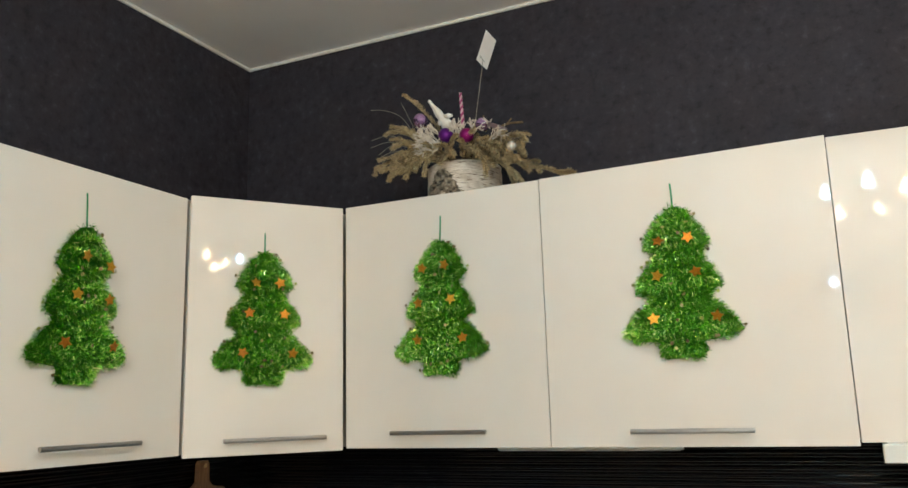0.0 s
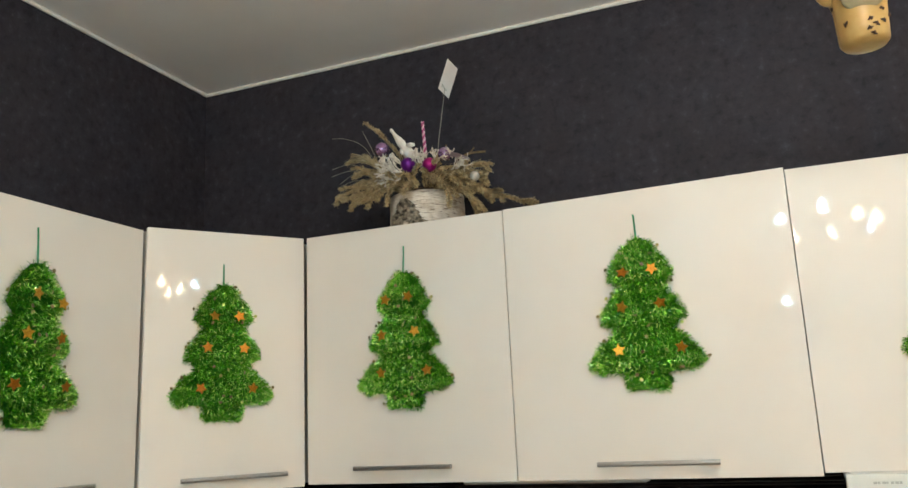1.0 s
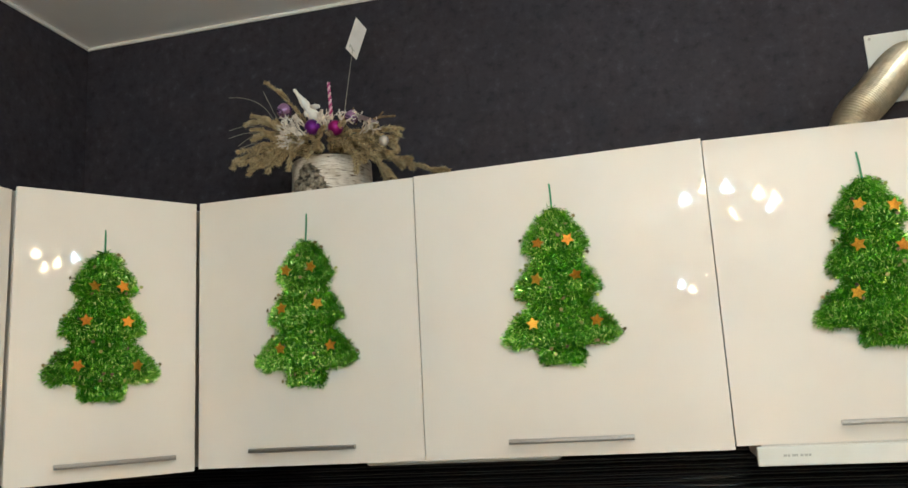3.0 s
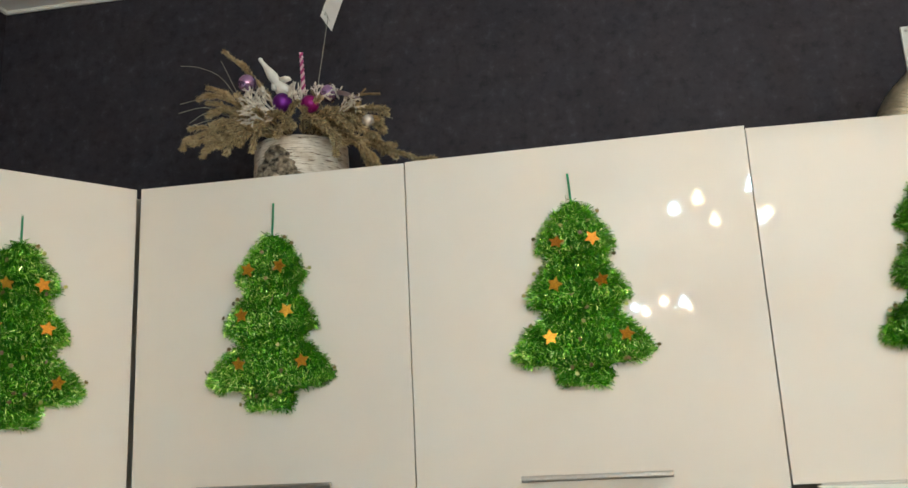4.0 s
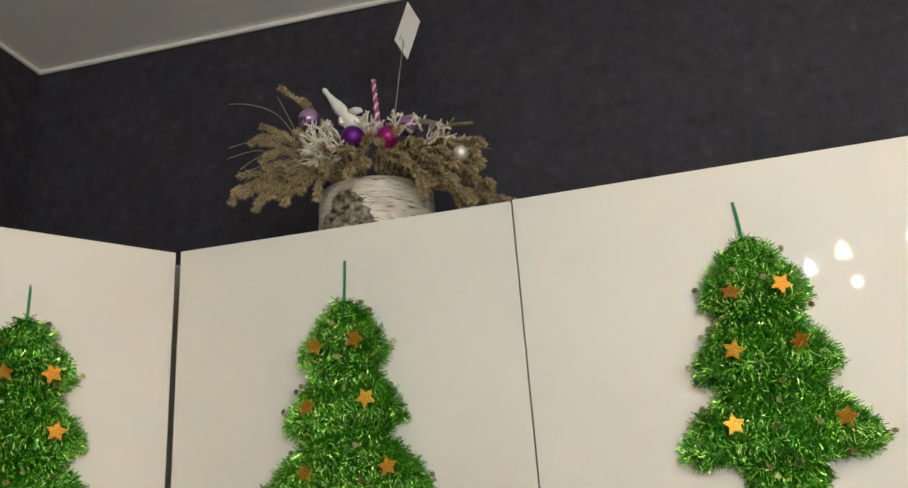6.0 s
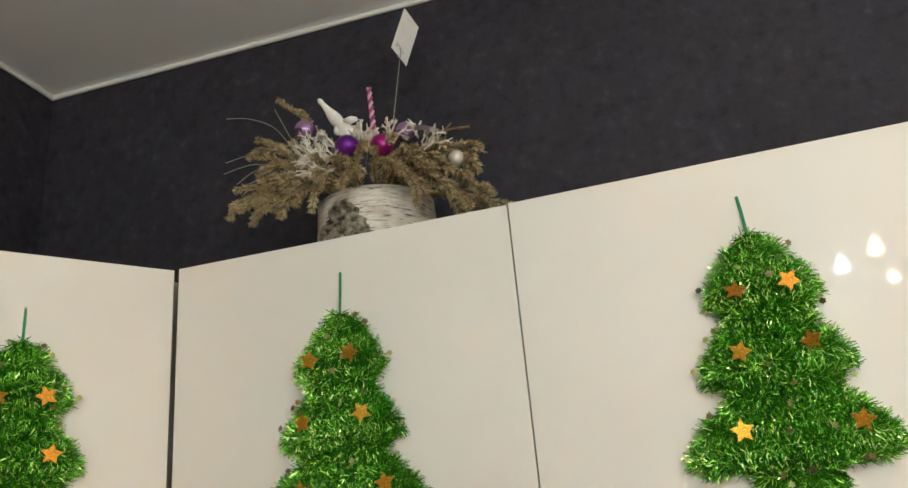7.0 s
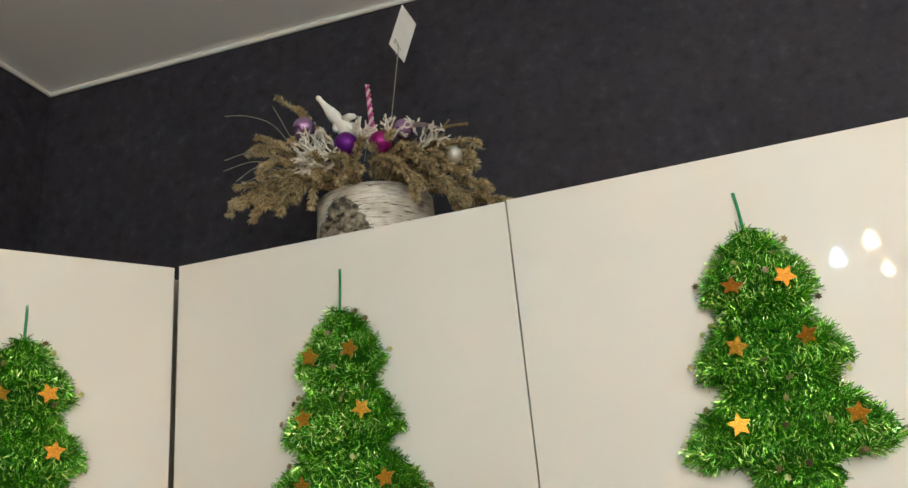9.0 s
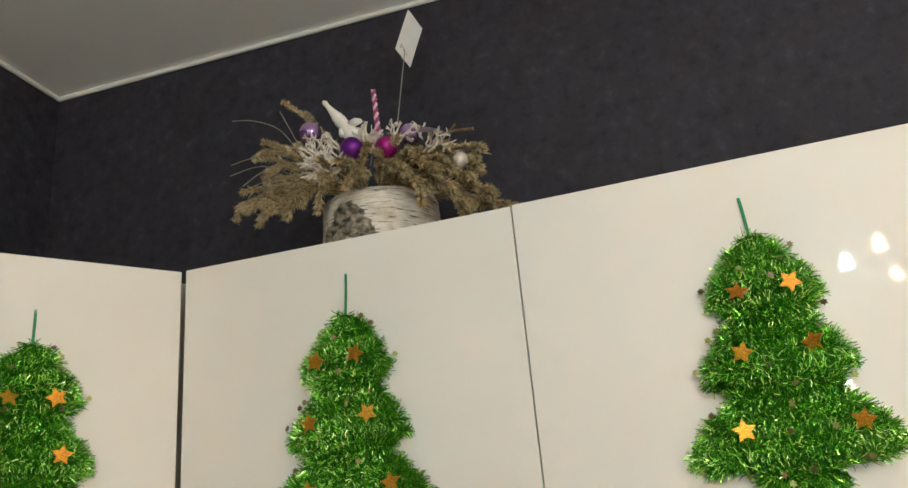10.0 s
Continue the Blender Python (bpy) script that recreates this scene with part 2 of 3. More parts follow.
setting("wall_south", box((-0.12, -DEEP - 0.12, 0), (WIDE + 0.12, -DEEP, CEIL)), M_LIGHTWALL, "plain light plastered wall", "wall")
# slim white bead where ceiling and walls meet
bm = bmesh.new()
tube(bm, [(0.004, -0.006, CEIL - 0.006), (WIDE, -0.006, CEIL - 0.006)], 0.0068, 8)
tube(bm, [(0.006, -0.004, CEIL - 0.006), (0.006, -DEEP, CEIL - 0.006)], 0.0068, 8)
setting("trim", bm, M_TRIM, "slim white bead along the ceiling edge", "trim")


def ribbed(length, z0, z1, pitch):
    """A glossy panel with horizontal ribs."""
    n = int((z1 - z0) / pitch * 8)
    prof = [(0.006 + 0.0035 * math.cos(math.tau * i / 8), z0 + (z1 - z0) * i / n) for i in range(n + 1)]
    vs = [(x, -d, z) for x in (0.0, length) for d, z in prof] + [(0, 0, z0), (length, 0, z0), (length, 0, z1), (0, 0, z1)]
    fs = [(i, n + 1 + i, n + 2 + i, i + 1) for i in range(n)]
    return vs, fs


ob = part("backsplash", ribbed(WIDE, 0.9, 1.52, 0.021), M_SPLASH)
ob.matrix_basis = ROOM @ pose(0, -0.002, 0)
tagged(ob, "glossy black ribbed backsplash panel under the cabinets", "backsplash", kind="structure")
ob = part("backsplash", ribbed(2.2, 0.9, 1.52, 0.021), M_SPLASH)
ob.matrix_basis = ROOM @ pose(0.002, -2.2, 0, 0, 0, 90)
tagged(ob, "glossy black ribbed backsplash panel under the cabinets", "backsplash", kind="structure")

# ---- wall cabinets ----
TOP, BOT, THICK = 2.118, 1.401, 0.018


def handle(parent, x, z, length=0.29):
    bm = bmesh.new()
    prof = [(x - length / 2, -0.036, z), (x + length / 2, -0.036, z)]
    tube(bm, prof, 0.0062, 12)
    for s in (-1, 1):
        tube(bm, [(x + s * (length / 2 - 0.032), -0.0335, z), (x + s * (length / 2 - 0.032), 0.0, z)], 0.0045, 10)
    return part("handle", bm, M_STEEL, parent, "brushed steel bar handle", smooth=False)


def wall_cabinet(m, width, depth, label, z0=BOT, z1=TOP, rise=0.0, lean=0.0, grip=0.041):
    """A unit whose door front is the local plane y = 0, from x = 0 to its width; local z is the world's."""
    cab = empty("wall_cabinet", m, label, "cabinet", "wall cabinets")
    bm = bmesh.new()
    y0, t = THICK + 0.003, 0.016
    for lo, hi in (((0.004, y0, z0), (t, depth, z1)), ((width - t, y0, z0), (width - 0.004, depth, z1)),
                   ((t, y0, z0), (width - t, depth, z0 + t)), ((t, y0, z1 - t), (width - t, depth, z1)),
                   ((t, depth - 0.006, z0 + t), (width - t, depth, z1 - t))):
        add_box(bm, lo, hi)
    part("body", bm, M_BODY, cab)
    d = part("door", box((0.0012, 0, z0 - 0.002), (width - 0.0012, THICK, z1 + 0.002), 0.0008), M_DOOR, cab, "glossy white lacquered door")
    for v in d.data.vertices:
        if v.co.z > z1 - 0.05:
            v.co.z += rise * v.co.x / width
    d.matrix_basis = pose(0, 0, z1, lean) @ pose(0, 0, -z1)
    handle(d, width / 2, z0 + grip)
    return cab


LABEL = "glossy white wall cabinet with a steel bar handle"
cab_c = wall_cabinet(pose(-1.229, 2.12, 0), 0.629, 0.325, "glossy white wall cabinet with bar handle under a birch pot")
cab_d = wall_cabinet(pose(-0.6, 2.12, 0), 0.727, 0.325, LABEL, z1=TOP + 0.002, rise=0.006, grip=0.037)
cab_e = wall_cabinet(pose(0.1268, 2.122, 0, 0, 0, 2.4), 0.727, 0.325, "glossy white wall cabinet with bar handle above the cooker hood", z0=1.409, z1=TOP + 0.002, lean=-0.6)
cab_a = wall_cabinet(pose(-1.540, 1.142, 0, 0, 0, 90), 0.634, 0.355, LABEL, z0=1.402, z1=2.114)

# corner unit with a diagonal door
P0, P1 = Vector((-1.532, 1.777)), Vector((-1.243, 2.118))
along = (P1 - P0).normalized()
back = Vector((-along.y, along.x))
DOOR_TURN, DOOR_LEAN = 2.5, 0.3
corner = empty("corner_cabinet", pose(0, 0, 0), "glossy white diagonal corner wall cabinet with a bar handle", "cabinet", "wall cabinets")
a, b = P0 + back * 0.021 + along * 0.006, P1 + back * 0.021 - along * 0.075
bm = prism([(a.x, a.y), (b.x, b.y), (-1.262, 2.215), (-1.262, 2.46), (-1.89, 2.46), (-1.89, 1.776), (-1.585, 1.776)], BOT, TOP)
part("body", bm, M_BODY, corner)
door = part("door", box((0.001, 0, BOT - 0.008), (0.4550, THICK, 2.1225), 0.0014), M_DOOR, corner, "glossy white lacquered door")
door.matrix_basis = pose(P0.x, P0.y, 0, 0, 0, math.degrees(math.atan2(along.y, along.x))) @ pose(0.2265, 0, BOT, DOOR_LEAN, 0, DOOR_TURN) @ pose(-0.2265, 0, -BOT)
handle(door, 0.246, 1.435)

# LED strip under the cabinets
led = empty("led_strip", pose(-0.79, 2.225, 1.3935, 0, 0, -1.5), "slim white ribbed light strip under a wall cabinet", "lamp")
part("housing", box((0, -0.008, -0.006), (0.51, 0.008, 0.0075), 0.001), M_PLASTIC, led)
bm = bmesh.new()
for i in range(62):
    add_box(bm, (0.004 + i * 0.0081, -0.0095, -0.0085), (0.008 + i * 0.0081, 0.004, -0.0062))
part("ribbed_cover", bm, M_TRIM, led)

# slide-out cooker hood
hood = empty("cooker_hood", pose(0, 0, 0), "white slide-out cooker hood built under a wall cabinet", "cooker hood")
part("body", box((0.178, 2.112, 1.372), (0.80, 2.44, 1.4085), 0.002), M_BODY, hood)
front = part("front_panel", box((0.168, 2.088, 1.364), (0.81, 2.112, 1.405), 0.003), M_PLASTIC, hood)
bm = bmesh.new()
for i, w in enumerate((0.007, 0.005, 0.008, 0.004, 0.006, 0.007, 0.005)):
    add_box(bm, (0.221 + i * 0.0085, 2.0868, 1.3835), (0.221 + i * 0.0085 + w, 2.0882, 1.3885))
part("printed_label", bm, M_GREYBAR, front, "small grey printed lettering")

# flexible duct and its wall plate
plate = empty("vent_plate", ROOM @ pose(2.512, -0.002, 2.369), "white square vent plate screwed to the wall", "vent")
part("plate", box((0, -0.008, -0.10), (0.21, 0, 0.098), 0.002), M_PLASTIC, plate)
for sx, sz in ((0.012, 0.086), (0.198, 0.086), (0.012, -0.088), (0.198, -0.088)):
    bm = bmesh.new()
    tube(bm, [(sx, -0.0075, sz), (sx, -0.010, sz)], 0.004, 10)
    part("screw", bm, M_STEEL, plate)
ctrl = [Vector(p) for p in ((0.47, 2.30, 2.04), (0.510, 2.30, 2.170), (0.578, 2.325, 2.246), (0.648, 2.365, 2.322), (0.690, 2.41, 2.355), (0.712, 2.482, 2.366))]


def spline(c, n):
    """A smooth way through the control points."""
    out = []
    for i in range(len(c) - 1):
        p0, p1, p2, p3 = c[max(i - 1, 0)], c[i], c[i + 1], c[min(i + 2, len(c) - 1)]
        for k in range(n):
            t = k / n
            out.append(0.5 * ((2 * p1) + (p2 - p0) * t + (2 * p0 - 5 * p1 + 4 * p2 - p3) * t * t + (3 * p1 - p0 - 3 * p2 + p3) * t ** 3))
    return out + [c[-1]]


pts = [p - Vector((0.008, 0, 0)) for p in spline(ctrl, 34)]
bm = bmesh.new()
tube(bm, pts, [0.0480 + (0.0026 if i % 2 else 0.0) for i in range(len(pts))], 28)
ob = part("exhaust_duct", bm, M_ALU)
tagged(ob, "corrugated aluminium exhaust duct rising from a cabinet", "duct")

# cutting board that hangs on the wall in the corner
board = empty("cutting_board", pose(-1.886, 2.245, 1.332, 0, 0, 90), "brown wooden cutting board hanging in the corner", "cutting board")
out = [(-0.024, 0.012), (-0.016, 0.022), (0.016, 0.022), (0.024, 0.012), (0.026, -0.045), (0.045, -0.062), (0.10, -0.070), (0.115, -0.085), (0.115, -0.38), (0.10, -0.395), (-0.10, -0.395), (-0.115, -0.38), (-0.115, -0.085), (-0.10, -0.070), (-0.045, -0.062), (-0.026, -0.045)]
bm = bmesh.new()
fr, bk = [bm.verts.new((x, -0.018, z)) for x, z in out], [bm.verts.new((x, 0, z)) for x, z in out]
for k in range(len(out)):
    bm.faces.new((fr[k], fr[(k + 1) % len(out)], bk[(k + 1) % len(out)], bk[k]))
bm.faces.new(fr[::-1])
bm.faces.new(bk)
bmesh.ops.recalc_face_normals(bm, faces=bm.faces)
part("plank", bm, M_WOOD, board)
bm = bmesh.new()
tube(bm, [(0, 0.02, 0.004), (0, -0.024, 0.004), (0, -0.026, 0.012)], 0.004, 8)
part("hook", bm, M_BRASS, board)

# ---- tinsel trees ----
TREE_H = 0.385
PROFILE = [(0.000, 0.010), (0.020, 0.032), (0.050, 0.058), (0.085, 0.076), (0.105, 0.079), (0.118, 0.061), (0.130, 0.056), (0.160, 0.083), (0.190, 0.101), (0.210, 0.105), (0.225, 0.080), (0.240, 0.075),
           (0.270, 0.114), (0.300, 0.138), (0.322, 0.145), (0.336, 0.120), (0.341, 0.056), (0.372, 0.052), (0.385, 0.042)]


def half_width(d):
    for (d0, w0), (d1, w1) in zip(PROFILE, PROFILE[1:]):
        if d0 <= d <= d1:
            return 0.945 * (w0 + (w1 - w0) * (d - d0) / (d1 - d0))
    return 0.0


def star_mesh(name, points, outer, inner, thick):
    bm = bmesh.new()
    ring = [((outer if k % 2 == 0 else inner) * math.sin(math.pi * k / points), (outer if k % 2 == 0 else inner) * math.cos(math.pi * k / points)) for k in range(2 * points)]
    f, b = [bm.verts.new((x, -thick, z)) for x, z in ring], [bm.verts.new((x, 0, z)) for x, z in ring]
    cf = bm.verts.new((0, -thick * 1.25, 0))
    for k in range(len(ring)):
        j = (k + 1) % len(ring)
        bm.faces.new((f[k], f[j], cf))
        bm.faces.new((f[k], b[k], b[j], f[j]))
    bm.faces.new(b)
    bmesh.ops.recalc_face_normals(bm, faces=bm.faces)
    me = bpy.data.meshes.new(name)
    bm.to_mesh(me)
    bm.free()
    return me


STAR = star_mesh("star", 5, 0.0168, 0.0086, 0.0012)
STAR.materials.append(M_GOLD)
SMALL = star_mesh("small_star", 6, 0.0058, 0.0034, 0.0010)
SMALL.materials.append(M_DULL)


def puff(x, d):
    """How far the tinsel stands off the door at this spot."""
    w = half_width(d)
    e = max(0.0, 1 - (abs(x) / max(w, 1e-4)) ** 2)
    wave = 0.5 + 0.5 * math.cos(math.tau * (d - 0.085) / 0.115)
    return 0.007 + (0.007 + 0.026 * wave) * math.sqrt(e)


def tinsel(rng, lean, count=29000):
    """Cut foil strips that stand out all over from the wound garland."""
    vs, fs = [], []
    n = 0
    pitch = 0.0385
    clumps = {}
    while n < count:
        d = rng.random() * TREE_H
        w = half_width(d)
        x = (rng.random() * 2 - 1) * 0.142
        if abs(x) > w:
            continue
        slope = 0.10 * math.sin(9 * x) + 0.05 * math.sin(40 * x + d * 30)
        row = round((d + slope * 0.1) / pitch) * pitch - slope * 0.1
        off = 2 * (d - row) / pitch
        y = -puff(x, d) * (0.50 + 0.50 * rng.random() ** 0.7) * (1.12 - 0.52 * off * off)
        edge = x / max(w, 1e-3)
        dir_ = Vector((rng.gauss(0, 0.30) + 1.1 * edge * abs(edge) ** 3, -0.10 - 0.42 * rng.random(), rng.gauss(0, 0.38) - 1.05 * off))
        dir_.normalize()
        L = (0.0065 + 0.0060 * rng.random()) * (1 + 0.55 * abs(edge) ** 4)
        wd = 0.00036 + 0.00036 * rng.random()
        key = (int((x + 1) / 0.0085), int(d / 0.0065))
        if key not in clumps:
            clumps[key] = (rng.gauss(0.26, 0.36), rng.gauss(0.12, 0.29))
        cx, cz = clumps[key]
        tier = math.sin(math.tau * (d - 0.085) / 0.115)
        side = dir_.cross(Vector((rng.gauss(cx, 0.16), -1, rng.gauss(cz - 0.32 * off - 0.85 * tier, 0.18)))).normalized()
        p = Vector((x + lean * d, y, -d))
        q = p + dir_ * L * 0.55
        bend = (dir_ + Vector((rng.gauss(0, 0.3), rng.gauss(0, 0.2), rng.gauss(0, 0.3) - 0.15))).normalized()
        r = q + bend * L * 0.45
        for v in (p, q, r):
            if v.y > -0.0015:
                v.y = -0.0015
        i = len(vs)
        side2 = (side + Vector((rng.gauss(0, 0.2), rng.gauss(0, 0.2), rng.gauss(0, 0.2)))).normalized()
        vs += [p - side * wd, p + side * wd, q + side * wd, q - side * wd, r + side2 * wd, r - side2 * wd]
        fs += [(i, i + 1, i + 2, i + 3), (i + 3, i + 2, i + 4, i + 5)]
        n += 1
    return [tuple(v) for v in vs], fs


STARS = [(-0.038, 0.080), (0.031, 0.078), (-0.055, 0.182), (0.043, 0.174), (-0.064, 0.288), (0.074, 0.280)]
EDGE_STARS = [(-1, 0.083), (-1, 0.128), (-1, 0.150), (-1, 0.190), (-1, 0.262), (-1, 0.285), (1, 0.020), (1, 0.100), (1, 0.232), (1, 0.300), (-1, 0.345), (1, 0.012)]


def tinsel_tree(m, seed, label, cord=0.07, lean=0.0, cord_lean=0.0, stars=STARS, apex=0.072):
    """m: the place where the cord is fixed on the door; local -y stands off the door."""
    rng = random.Random(seed)
    tree = empty("tinsel_tree", m, label, "christmas decoration", "tinsel trees")
    # padded core, its green darkened for the shade in the tinsel's gaps
    bm = bmesh.new()
    rows = []
    for i in range(40):
        d = TREE_H * (0.01 + 0.98 * i / 39)
        w = half_width(d) * 0.94
        rows.append([bm.verts.new((w * k / 8 + lean * d, -0.82 * puff(w * k / 8, d) if abs(k) < 8 else -0.001, -apex - d)) for k in range(-8, 9)])
    for a, b in zip(rows, rows[1:]):
        for k in range(16):
            bm.faces.new((a[k], b[k], b[k + 1], a[k + 1]))
    part("core", bm, M_CORE, tree, "padded green backing darkened as shade between strips")
    vs, fs = tinsel(rng, lean)
    ob = part("tinsel", ([(x, y, z - apex) for x, y, z in vs], fs), M_FOIL, tree, "shiny green foil tinsel")
    ob["kind"] = "stuff"
    # ribbon loop
    bm = bmesh.new()
    n = 8
    for s in (-1, 1):
        pts_ = [(cord_lean * (1 - k / n) + s * 0.0011 + 0.0004 * math.sin(5 * k / n), -0.0018 - 0.007 * (k / n), -(apex + 0.012) * k / n) for k in range(n + 1)]
        tube(bm, pts_, [0.0013] * (n + 1), 6)
    part("hanging_ribbon", bm, M_RIBBON, tree, "thin green ribbon")
    for sx, sd in stars:
        o = new("star", STAR)
        o.parent = tree
        x, d = sx + rng.gauss(0, 0.002), sd + rng.gauss(0, 0.002)
        o.matrix_basis = pose(x + lean * d, -puff(x, d) - 0.0120, -apex - d, rng.gauss(6, 11), rng.gauss(0, 20), rng.gauss(4, 12))
    for side, d in EDGE_STARS:
        d = min(TREE_H - 0.01, max(0.006, d + rng.gauss(0, 0.010)))
        if rng.random() < 0.12:
            continue
        w = half_width(d) + 0.012 + 0.008 * rng.random()
        o = new("small_star", SMALL)
        o.parent = tree
        o.matrix_basis = pose(side * w + lean * d, -0.010 - 0.008 * rng.random(), -apex - d, rng.gauss(0, 25), rng.gauss(0, 40), rng.gauss(0, 25))
        bm = bmesh.new()
        tube(bm, [(side * (w - 0.022) + lean * d, -0.009, -apex - d), (side * w + lean * d, -0.012, -apex - d)], 0.0005, 4)
        part("stalk", bm, M_DULL, tree)
    for _ in range(14):
        d = 0.04 + rng.random() * 0.32
        x = (rng.random() * 1.6 - 0.8) * half_width(d)
        o = new("small_star", SMALL)
        o.parent = tree
        o.matrix_basis = pose(x + lean * d, -puff(x, d) - 0.006, -apex - d, rng.gauss(0, 30), rng.gauss(0, 40), rng.gauss(0, 30))
    return tree


TL = "green tinsel christmas tree with orange stars on a cabinet door"
nd = math.degrees(math.atan2(along.y, along.x)) + DOOR_TURN
pc = P0 + along * 0.213
tinsel_tree(pose(-1.540, 1.4275, 2.054, 0, 0, 90), 11, TL, lean=-0.03, stars=[(-0.026, 0.081), (0.053, 0.094), (-0.034, 0.173), (0.061, 0.177), (-0.056, 0.284), (0.086, 0.286)], apex=0.086)
tinsel_tree(pose(pc.x, pc.y, 2.040, 0, 0, nd), 22, TL, stars=[(-0.029, 0.094), (0.037, 0.094), (-0.047, 0.182), (0.053, 0.183), (-0.069, 0.292), (0.079, 0.298)], apex=0.072)
tinsel_tree(pose(-0.904, 2.12, 2.055), 33, TL, lean=-0.01, apex=0.074)
tinsel_tree(pose(-0.242, 2.12, 2.059), 44, TL, cord_lean=-0.004, apex=0.064, stars=[(-0.034, 0.090), (0.034, 0.088), (-0.046, 0.176), (0.048, 0.174), (-0.060, 0.284), (0.086, 0.284)])
tinsel_tree(pose(0.467, 2.1350, 2.053, -0.6, 0, 2.4), 55, TL, cord_lean=-0.004, apex=0.062, stars=[(-0.024, 0.068), (0.045, 0.075), (-0.034, 0.158), (0.052, 0.165), (-0.050, 0.264), (0.070, 0.270)])

# ---- birch pot with dried fir branches ----
POT = Vector((-0.890, 2.272, TOP))
POT_R, POT_H = 0.115, 0.112
arr = empty("winter_arrangement", pose(*POT), "birch bark pot with dry fir boughs and purple baubles", "decoration")
bm = bmesh.new()
prof = [(POT_R * 1.03, 0.0), (POT_R * 1.02, 0.004)] + [(POT_R * (1.02 - 0.03 * i / 9 + 0.006 * math.sin(i * 2.1)), 0.006 + (POT_H - 0.006) * i / 9) for i in range(10)] + [(POT_R * 0.93, POT_H), (POT_R * 0.90, POT_H - 0.02)]
lathe(bm, prof, 48)
part("pot", bm, M_BIRCH, arr, "white birch bark pot", smooth=True)
# rough scar in the bark
rng = random.Random(5)
vs, fs = [], []
NU, NV = 30, 24
for j in range(NV + 1):
    v = j / NV
    left, right = -2.62 + (-1.86 + 2.62) * v ** 0.9, -1.06 + (-1.66 + 1.06) * v ** 0.75
    left += 0.16 * noise.noise((0.3, v * 6, 1.7))
    right += 0.16 * noise.noise((4.3, v * 7, 2.9))
    for i in range(NU + 1):
        u = i / NU
        a = left + (right - left) * u
        edge = min(u, 1 - u, (1 - v)) * 7
        r = POT_R * 1.005 + 0.001 + min(1, edge) * (0.007 + 0.010 * noise.fractal((u * 6, v * 6, 3.3), 1.0, 2.0, 4))
        vs.append((r * math.cos(a), r * math.sin(a), 0.001 + v * (POT_H - 0.022)))
for j in range(NV):
    for i in range(NU):
        k = j * (NU + 1) + i
        fs.append((k, k + 1, k + NU + 2, k + NU + 1))
part("bark_scar", (vs, fs), M_SCAR, arr, "rough grey-brown bark scar", smooth=True)
bm = bmesh.new()
lathe(bm, [(0.02, 0.09), (POT_R * 0.88, 0.10), (POT_R * 0.86, POT_H - 0.004), (0.07, POT_H + 0.018), (0.03, POT_H + 0.03)], 20)
part("moss_filling", bm, M_DARKSOIL, arr)


def bough(path, rng, needle=0.017, dens=900, width=0.00085, thick=0.0022, flat=0.62, side_twigs=4, reach=0.05):
    """A fir bough: a bent stem with side twigs, all set with needles."""
    main = spline([Vector(p) for p in path], 8)
    length = sum((b - a).length for a, b in zip(main, main[1:]))
    stems = [(main, 1.0)]
    for k in range(side_twigs):
        i = int(len(main) * (0.30 + 0.55 * k / max(1, side_twigs - 1))) if side_twigs > 1 else len(main) // 2
        i = min(i, len(main) - 2)
        d = (main[i + 1] - main[i]).normalized()
        s = d.cross(Vector((0, 0, 1)))
        s = (s.normalized() if s.length > 0.01 else Vector((1, 0, 0))) * (1 if k % 2 else -1)
        e = main[i] + (d * 0.9 + s * 0.60 + Vector((0, 0, rng.gauss(0.12, 0.22)))) * reach * (0.7 + 0.6 * rng.random())
        stems.append((spline([main[i], (main[i] + e) / 2 + Vector((0, 0, 0.006)), e], 5), 0.6))
    bmw = bmesh.new()
    vs, fs = [], []
    for st, f in stems:
        tube(bmw, st, [thick * f * (1 - 0.6 * i / len(st)) for i in range(len(st))], 5)
        L = sum((b - a).length for a, b in zip(st, st[1:]))
        for _ in range(int(dens * L / 0.1 * 0.45)):
            u = rng.random() ** 0.85 * (len(st) - 1.001)
            i = int(u)
            p = st[i].lerp(st[i + 1], u - i)
            d = (st[i + 1] - st[i]).normalized()
            around = d.orthogonal().normalized()
            around.rotate(Matrix.Rotation(rng.random() * math.tau, 3, d))
            if rng.random() < flat:
                around.z *= 0.25
            n = (d * (0.60 + 0.40 * rng.random()) + around).normalized()
            q = p + n * needle * (0.6 + 0.5 * rng.random()) * (0.65 if u > len(st) - 2 else 1)
            s = n.cross(Vector((rng.gauss(0, 1), rng.gauss(0, 1), rng.gauss(0, 1)))).normalized() * width * (0.8 + 0.5 * rng.random())
            k = len(vs)
            mid_ = p.lerp(q, 0.6) + Vector((0, 0, 0.0006))
            vs += [tuple(p - s * 0.7), tuple(p + s * 0.7), tuple(mid_ + s), tuple(mid_ - s), tuple(q)]
            fs += [(k, k + 1, k + 2, k + 3), (k + 3, k + 2, k + 4)]
    return bmw, (vs, fs)


def add_bough(path, seed, **kw):
    rng_ = random.Random(seed)
    stem, needles = bough(path, rng_, **kw)
    b = part("fir_bough", stem, M_TWIG, arr)
    n_ = part("needles", needles, M_NEEDLE, b, "dry olive-brown fir needles")
    n_["kind"] = "stuff"


